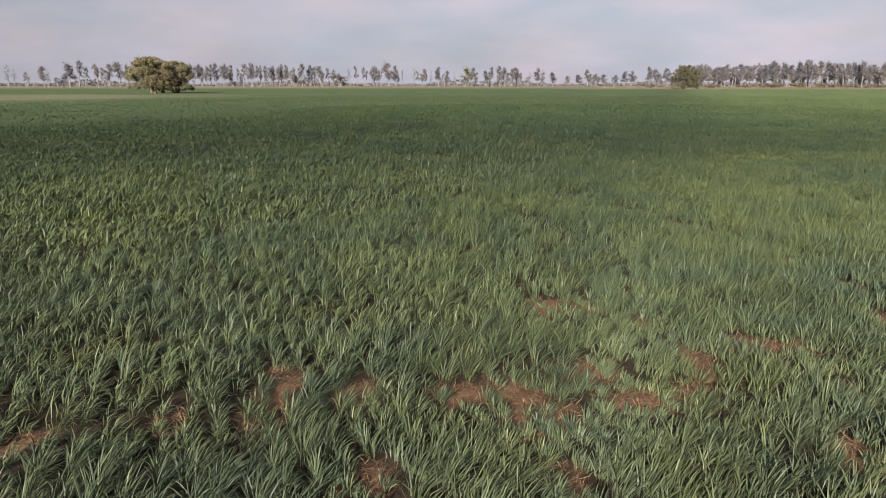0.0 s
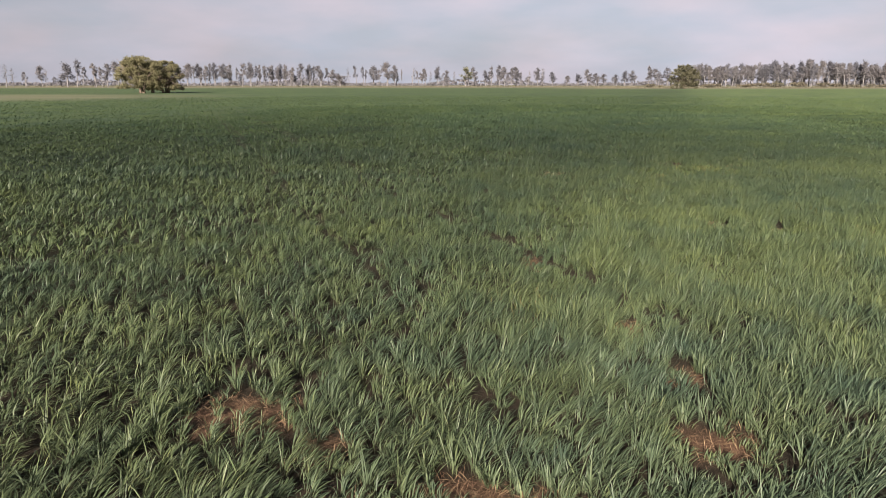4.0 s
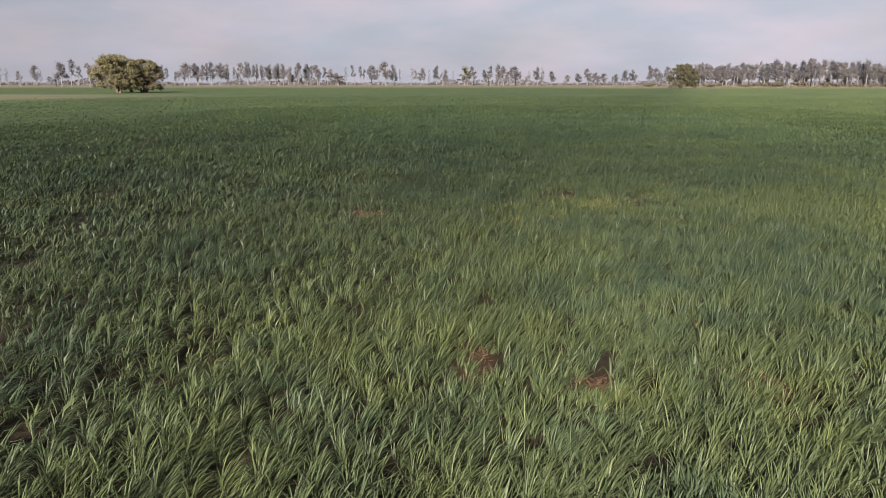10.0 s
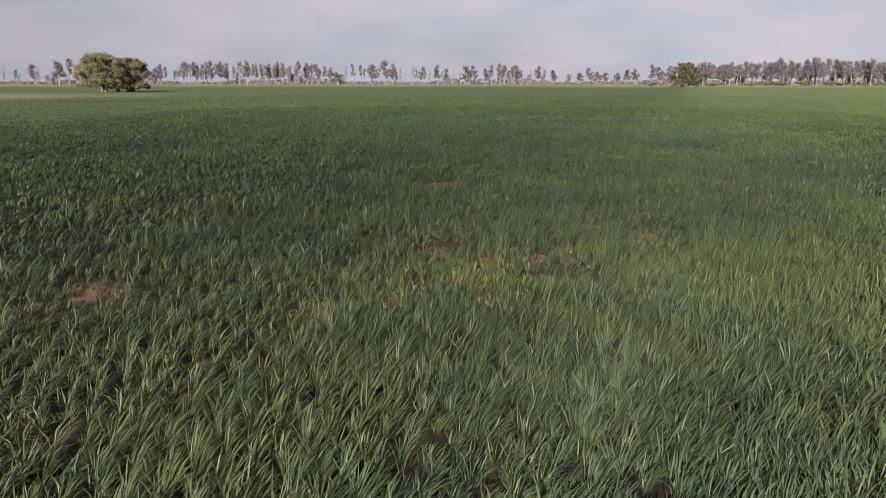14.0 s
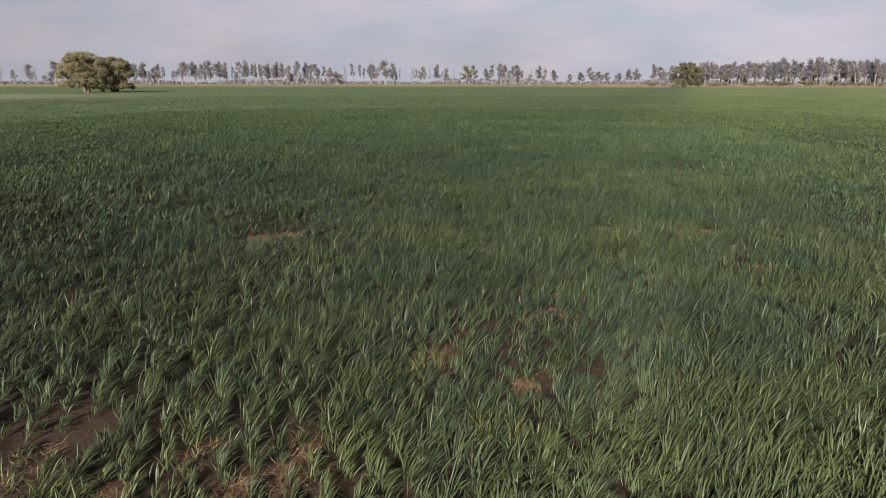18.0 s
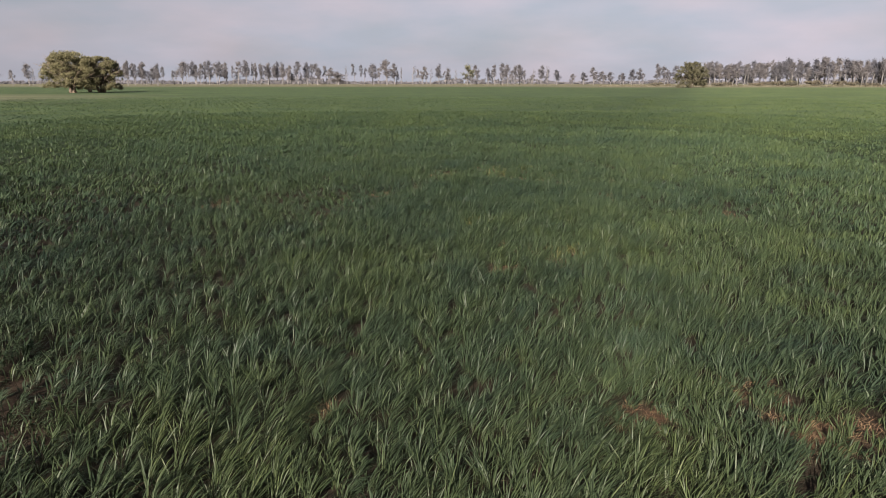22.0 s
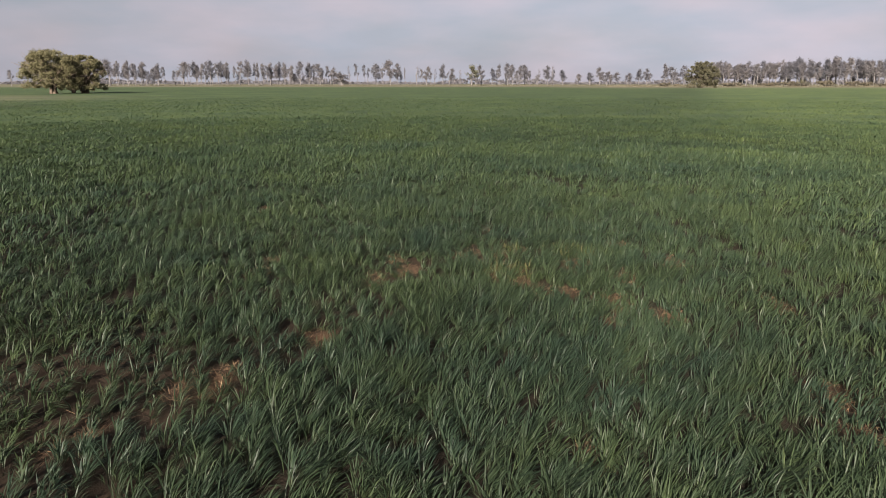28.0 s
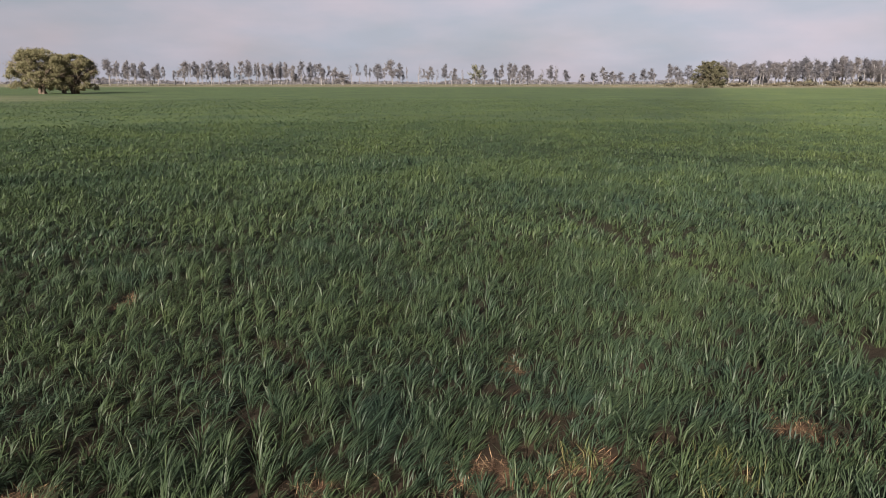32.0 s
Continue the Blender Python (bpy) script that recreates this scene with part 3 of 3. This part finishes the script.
def gum_tree(seed, kind, foliage):
    """A tall thin gum of 30 m with a bare pale stem and tufts of grey leaves; kind: full, thin, bare or low."""
    r = np.random.default_rng(seed)
    tree = new("gum_tree")
    limbs, centres, radii = [], [], []
    stems = 1 if kind != "low" else 3
    for k in range(stems):
        lean = r.normal(0, 1.4, 2) if stems == 1 else r.normal(0, 3.5, 2)
        top = 27.0 if kind != "low" else r.uniform(15, 24)
        spine = [(lean[0] * t * t + 0.5 * math.sin(4 * t + seed), lean[1] * t * t, top * t) for t in np.linspace(0, 1, 7)]
        limbs.append((spine, [0.55, 0.46, 0.40, 0.33, 0.25, 0.16, 0.06]))
        first = {"full": 0.33, "thin": 0.44, "bare": 0.3, "low": 0.12}[kind]
        count = {"full": 21, "thin": 12, "bare": 10, "low": 9}[kind]
        for j in range(count):
            t = min(first + (0.98 - first) * (j + r.uniform(0, 0.8)) / count, 0.97)
            i = min(int(t * 6), 5)
            p = Vector(spine[i]).lerp(Vector(spine[i + 1]), t * 6 - i)
            a, out = r.uniform(0, 2 * math.pi), r.uniform(0.8, 3.9) * (1.1 - 0.7 * max(0, t - 0.7) / 0.3)
            end = p + Vector((math.cos(a) * out, math.sin(a) * out, r.uniform(0.8, 3.2)))
            middle = p.lerp(end, 0.5) + Vector((0, 0, -0.4))
            limbs.append(([p, middle, end], [0.20, 0.13, 0.04]))
            if kind == "bare":
                for _ in range(3):
                    limbs.append(([middle, end + Vector(r.normal(0, 1.4, 3))], [0.09, 0.03]))
            centres.append(tuple(end))
            radii.append(r.uniform(1.5, 2.5) * (0.75 if kind == "thin" else 1.0))
        centres.append((spine[-1][0], spine[-1][1], spine[-1][2] + 0.4))
        radii.append(1.9)
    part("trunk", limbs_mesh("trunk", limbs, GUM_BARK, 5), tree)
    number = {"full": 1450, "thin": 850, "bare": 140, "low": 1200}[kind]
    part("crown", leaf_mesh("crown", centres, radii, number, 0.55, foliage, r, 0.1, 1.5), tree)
    return tree


LABELS = {"full": "tall gum tree with a pale stem and grey-green tufted crown",
          "thin": "tall thin gum tree with sparse grey leaves",
          "bare": "nearly leafless tall tree with pale bare branches",
          "low": "low bushy grey tree with several stems"}
GUMS = {}
for kind, seeds in (("full", (1, 2, 3, 4, 5, 6)), ("thin", (11, 12, 13, 14)), ("bare", (21, 22)), ("low", (31, 32))):
    GUMS[kind] = [tagged(gum_tree(s, kind, HAZY_GUM_LEAF), LABELS[kind], "tree", "trees along the field's edge") for s in seeds]
USED = {}


def plant(kind, x, y, high, wide):
    """Set a gum at x, y with its height and crown width; the first of each shape is the one built."""
    n = int(abs(x) * 7 + high * 3) % len(GUMS[kind])
    base = GUMS[kind][n]
    m = Matrix.Translation((x, y, -0.1)) @ Matrix.Rotation(x * 1.7 + y, 4, "Z") @ Matrix.Diagonal((wide / 8.6, wide / 8.6, high / 29.5, 1))
    if (kind, n) in USED:
        copy_thing(base, m)
    else:
        USED[kind, n] = m


# the row across the far edge: x, height, crown width
ROW_WEST = ((-490, 818, 25.4, 9.4), (-492, 834, 21.4, 6.9), (-471, 825, 14.9, 5.4), (-460, 837, 24.0, 9.7), (-456, 838, 20.2, 6.2),
            (-416, 810, 26.5, 14.7), (-403, 807, 30.1, 9.3), (-417, 848, 23.7, 7.0), (-388, 819, 26.8, 8.1), (-374, 818, 26.1, 10.8),
            (-414, 936, 31.5, 14.6), (-392, 909, 26.6, 8.5), (-388, 928, 29.8, 8.7), (-370, 910, 25.3, 7.1), (-364, 918, 28.2, 10.0),
            (-346, 893, 17.0, 5.6), (-345, 918, 25.5, 10.0))
ROW_MIDDLE = ((-364, 1049, 32.0, 16.5), (-348, 1032, 28.4, 6.5), (-342, 1043, 31.8, 12.3), (-329, 1039, 33.2, 8.2), (-311, 1009, 33.0, 11.1),
            (-308, 1044, 31.8, 11.5), (-295, 1035, 31.5, 9.8), (-275, 1021, 32.6, 10.4), (-259, 1007, 32.2, 12.6), (-260, 1049, 30.4, 8.2),
            (-246, 1030, 29.8, 8.1), (-237, 1042, 29.4, 11.5), (-226, 1050, 31.2, 11.6), (-217, 1042, 30.2, 9.8), (-208, 1052, 18.8, 7.4),
            (-191, 1026, 32.0, 10.5), (-183, 1046, 29.5, 9.9), (-164, 1028, 29.0, 12.9), (-155, 1053, 27.3, 8.3))
ROW_CENTRE = ((-138, 1050, 21.9, 21.5), (-120, 1011, 26.3, 7.9), (-109, 1013, 29.3, 7.9), (-100, 1017, 27.9, 6.4), (-88, 1054, 29.7, 14.9),
            (-66, 1028, 33.5, 16.1), (-56, 1037, 30.0, 9.8), (-45, 1021, 23.5, 3.2))
ROW_INNER = ((-31, 1051, 26.5, 10.7), (-16, 1045, 25.6, 9.9), (-5, 1043, 22.5, 6.6), (7, 1055, 28.1, 11.6), (16, 1055, 23.5, 10.0),
            (32, 1071, 23.0, 5.9), (62, 1060, 28.2, 10.0), (79, 1072, 23.8, 9.3), (88, 1069, 29.2, 9.2), (101, 1075, 31.0, 11.8),
            (107, 1059, 28.2, 10.0), (115, 1034, 26.8, 9.7), (125, 1069, 28.4, 13.5), (133, 1074, 21.5, 5.1), (144, 1071, 23.0, 7.6),
            (156, 1054, 26.5, 10.8), (165, 1062, 27.4, 10.0))
ROW_EAST = ((168, 996, 20.1, 10.2), (194, 1027, 15.3, 8.1), (209, 1015, 17.4, 10.3), (219, 1000, 23.8, 10.2), (226, 989, 17.7, 7.8),
            (239, 1029, 19.1, 6.5), (251, 1035, 17.7, 9.8), (254, 990, 16.3, 9.3), (279, 1026, 22.1, 10.5), (284, 1006, 21.7, 9.5),
            (304, 993, 27.2, 10.9), (317, 1001, 24.5, 11.0), (341, 1024, 26.5, 11.3))
SPARSE = (-490, -492, -471, -456, -31, -5, 32, 144, 165, -120)
for row in (ROW_WEST, ROW_MIDDLE, ROW_CENTRE, ROW_INNER, ROW_EAST):
    for x, y, high, wide in row:
        kind = "low" if wide > 0.7 * high else "bare" if round(x) in SPARSE else "thin" if wide < 0.32 * high else "full"
        plant(kind, x, y, high, wide)
# thinner growth standing behind the row
behind = np.random.default_rng(6)
for row in (ROW_WEST, ROW_MIDDLE, ROW_CENTRE, ROW_INNER, ROW_EAST):
    for x, y, high, wide in row[::2]:
        plant("thin", x + behind.uniform(-9, 9), y + behind.uniform(25, 60), high * behind.uniform(0.6, 0.9), behind.uniform(6, 10))
for x, y, high, wide in ROW_WEST[10:] + ROW_MIDDLE:
    plant("thin" if behind.uniform() < 0.6 else "full", x + behind.uniform(5, 13), y + behind.uniform(-10, 20), high * behind.uniform(0.75, 1.0), behind.uniform(6, 9))

# the wood on the east side, several rows deep
wood = np.random.default_rng(5)
for depth in range(2):
    for bearing in np.arange(0.348, 0.860, 0.0078):
        y = 900 + 26 * depth + wood.uniform(-8, 8)
        x = 19 + (y - 50) * (bearing + wood.uniform(-0.003, 0.003))
        top = np.interp(bearing, (0.33, 0.45, 0.53, 0.56, 0.8), (27, 29, 34, 31, 32)) * wood.uniform(0.82, 1.06)
        kind = ("low" if wood.uniform() < 0.4 else "full") if depth == 1 else "full" if wood.uniform() < 0.72 else "thin"
        plant(kind, x, y, top, wood.uniform(8.5, 13.0))
for (kind, n), m in USED.items():
    GUMS[kind][n].matrix_basis = m
for kind in GUMS:
    for n, tree in enumerate(GUMS[kind]):
        if (kind, n) not in USED:
            plant_at = Matrix.Translation((-520 - 12 * n, 1015, 0))
            tree.matrix_basis = plant_at

pale_tree = gum_tree(61, "full", PALE_LEAF)
pale_tree.matrix_basis = Matrix.Translation((48.4, 1035.9, -0.1)) @ Matrix.Diagonal((1.75, 1.75, 0.93, 1))
tagged(pale_tree, "rounded tree with pale yellowish autumn leaves", "tree", "trees along the field's edge")


def broad_tree(name, seed, high, wide, trunks, leaves, leaf, low=0.12):
    """A wide spreading tree: short forked trunks and a domed crown of many clumps, down to near the ground."""
    r = np.random.default_rng(seed)
    tree = new(name)
    centres, radii = [], []
    for k in range(trunks):
        foot = Vector((r.uniform(-0.12, 0.12) * wide * (trunks > 1), r.uniform(-0.08, 0.08) * wide * (trunks > 1), -0.1))
        fork = foot + Vector((r.normal(0, 0.6), r.normal(0, 0.6), high * r.uniform(0.16, 0.26)))
        stem = part("trunk", limbs_mesh("trunk", [([foot, foot.lerp(fork, 0.5), fork], [0.60, 0.48, 0.42])], OAK_BARK, 8), tree, "dark furrowed trunk")
        for j in range(7):
            a = 2 * math.pi * (j + r.uniform(-0.3, 0.3)) / 7
            out = wide * r.uniform(0.20, 0.42)
            end = Vector((fork.x + math.cos(a) * out, fork.y + math.sin(a) * out, high * r.uniform(0.40, 0.80)))
            middle = fork.lerp(end, 0.5) + Vector((0, 0, 0.6))
            limbs = [([fork, middle, end], [0.30, 0.19, 0.06])]
            for _ in range(3):
                limbs.append(([middle, end + Vector(r.normal(0, wide * 0.07, 3))], [0.11, 0.03]))
            part("limb", limbs_mesh("limb", limbs, OAK_BARK, 6), stem)
    for _ in range(220):
        a, q = r.uniform(0, 2 * math.pi), r.uniform(0, 1) ** 0.45
        z = low + (0.95 - low) * r.uniform(0, 1) ** 0.8
        dome = math.sqrt(max(0.04, 1 - ((z - 0.36) / 0.64) ** 2)) if z > 0.36 else 1.0 - 0.5 * (0.36 - z)
        centres.append((math.cos(a) * q * wide * 0.45 * dome, math.sin(a) * q * wide * 0.45 * dome, z * high * 0.97))
        radii.append(r.uniform(0.03, 0.075) * wide)
    part("crown", leaf_mesh("crown", centres, radii, leaves, leaf, OLIVE_LEAF if trunks == 1 else OAK_LEAF, r, 0.15, 0.8), tree, "dense olive-green leaves")
    return tree


for name, label, seed, x, y, high, wide, trunks, leaves in (
    ("broad_tree", "wide spreading olive-green tree with several trunks", 3, -105.6, 264.9, 13.7, 19.4, 3, 36000),
    ("broad_tree", "wide olive-green tree shading the ground beside a larger one", 4, -99.3, 272.9, 12.5, 15.4, 3, 28000),
    ("broad_tree", "olive-green tree between two larger ones", 8, -108.8, 280.9, 13.0, 14.4, 2, 13000),
    ("broad_tree", "round olive-brown tree standing before the grey wood", 5, 187.2, 520.9, 17.7, 24.8, 1, 14000),
):
    tree = broad_tree(name, seed, high, wide, trunks, leaves, 0.19 if y < 400 else 0.36, 0.09 if trunks > 1 else 0.03)
    tree.matrix_basis = pose(x, y, 0, 0, 0, seed * 37)
    tagged(tree, label, "tree")


# ---- scrub, fence and the farthest woods ----
def bush(seed, high, wide, material):
    r = np.random.default_rng(seed)
    ob = new("bush")
    limbs = []
    centres, radii = [], []
    for j in range(9):
        a, out = r.uniform(0, 2 * math.pi), r.uniform(0.1, 0.42) * wide
        end = (math.cos(a) * out, math.sin(a) * out, high * r.uniform(0.35, 0.8))
        limbs.append(([(0, 0, -0.1), (end[0] * 0.4, end[1] * 0.4, end[2] * 0.6), end], [0.10, 0.07, 0.02]))
        centres.append(end)
        radii.append(r.uniform(0.14, 0.24) * wide)
    part("stems", limbs_mesh("stems", limbs, OAK_BARK, 5), ob)
    part("foliage", leaf_mesh("foliage", centres, radii, 500, 0.3, material, r, 0.3, 0.7), ob)
    return ob


BUSHES = [tagged(bush(s, 3.0, 5.0, BUSH_LEAF), "low dry brownish bush in rough grass", "bush", "bushes before the wood") for s in (41, 42, 43)]
scrub = np.random.default_rng(9)
for i in range(54):
    y = scrub.uniform(640, 860)
    x = 19 + (y - 50) * scrub.uniform(0.30, 0.78)
    s = scrub.uniform(0.6, 1.5)
    m = Matrix.Translation((x, y, 0)) @ Matrix.Rotation(i * 2.1, 4, "Z") @ Matrix.Diagonal((s * 1.3, s * 1.3, s, 1))
    if i < 3:
        BUSHES[i].matrix_basis = m
    else:
        copy_thing(BUSHES[i % 3], m)
green_bush = bush(55, 7.0, 12.0, OAK_LEAF)
green_bush.matrix_basis = pose(340.2, 690.9, 0)
tagged(green_bush, "round green bush standing before the grey wood", "bush")


def far_woods():
    """The line of woods along the horizon, its haze painted into the leaf colour."""
    r = np.random.default_rng(77)
    n = 2600
    a = r.uniform(-0.95, 0.95, n)
    y = r.uniform(1900, 2300, n)
    high = 9 + 5 * np.sin(a * 23) + 3 * np.sin(a * 61)
    c = np.stack([a * y, y, r.uniform(0, 1, n) * np.clip(high, 4, 18)], 1)
    me = leaf_mesh("far_woods", c, np.full(n, 8.0), 30000, 3.2, HAZY_GUM_LEAF, r, 0.2, 0.35)
    return tagged(new("far_woods", me), "low grey line of woods on the horizon", "woods", kind="stuff")


far_woods()


def rough_grass():
    """Tall dry tussocks on the unmown strip before the wood and along the tree row."""
    r = np.random.default_rng(78)
    n = 12000
    y = np.concatenate([r.uniform(600, 880, n // 2), r.uniform(900, 1050, n // 2)])
    x = np.concatenate([19 + (y[:n // 2] - 50) * r.uniform(0.22, 0.80, n // 2), 19 + (y[n // 2:] - 50) * r.uniform(-0.62, 0.4, n // 2)])
    root = np.stack([x, y, np.zeros(n)], 1)
    v, loops, sizes, along = blades(root, r.uniform(0, 6.28, n), np.abs(r.normal(0.2, 0.15, n)), r.uniform(0.5, 1.2, n), r.uniform(0.4, 1.1, n), r.uniform(0.1, 0.5, n))
    k = bpy.data.materials.get("dry_tussock") or leaf_material("dry_tussock", (0.06, 0.056, 0.042), (0.095, 0.085, 0.062), (0.135, 0.118, 0.086))
    return tagged(new("rough_grass", mesh_of("rough_grass", v, loops, sizes, k)), "tall dry tussocks on the unmown rim of the field", "grass", kind="stuff")


rough_grass()
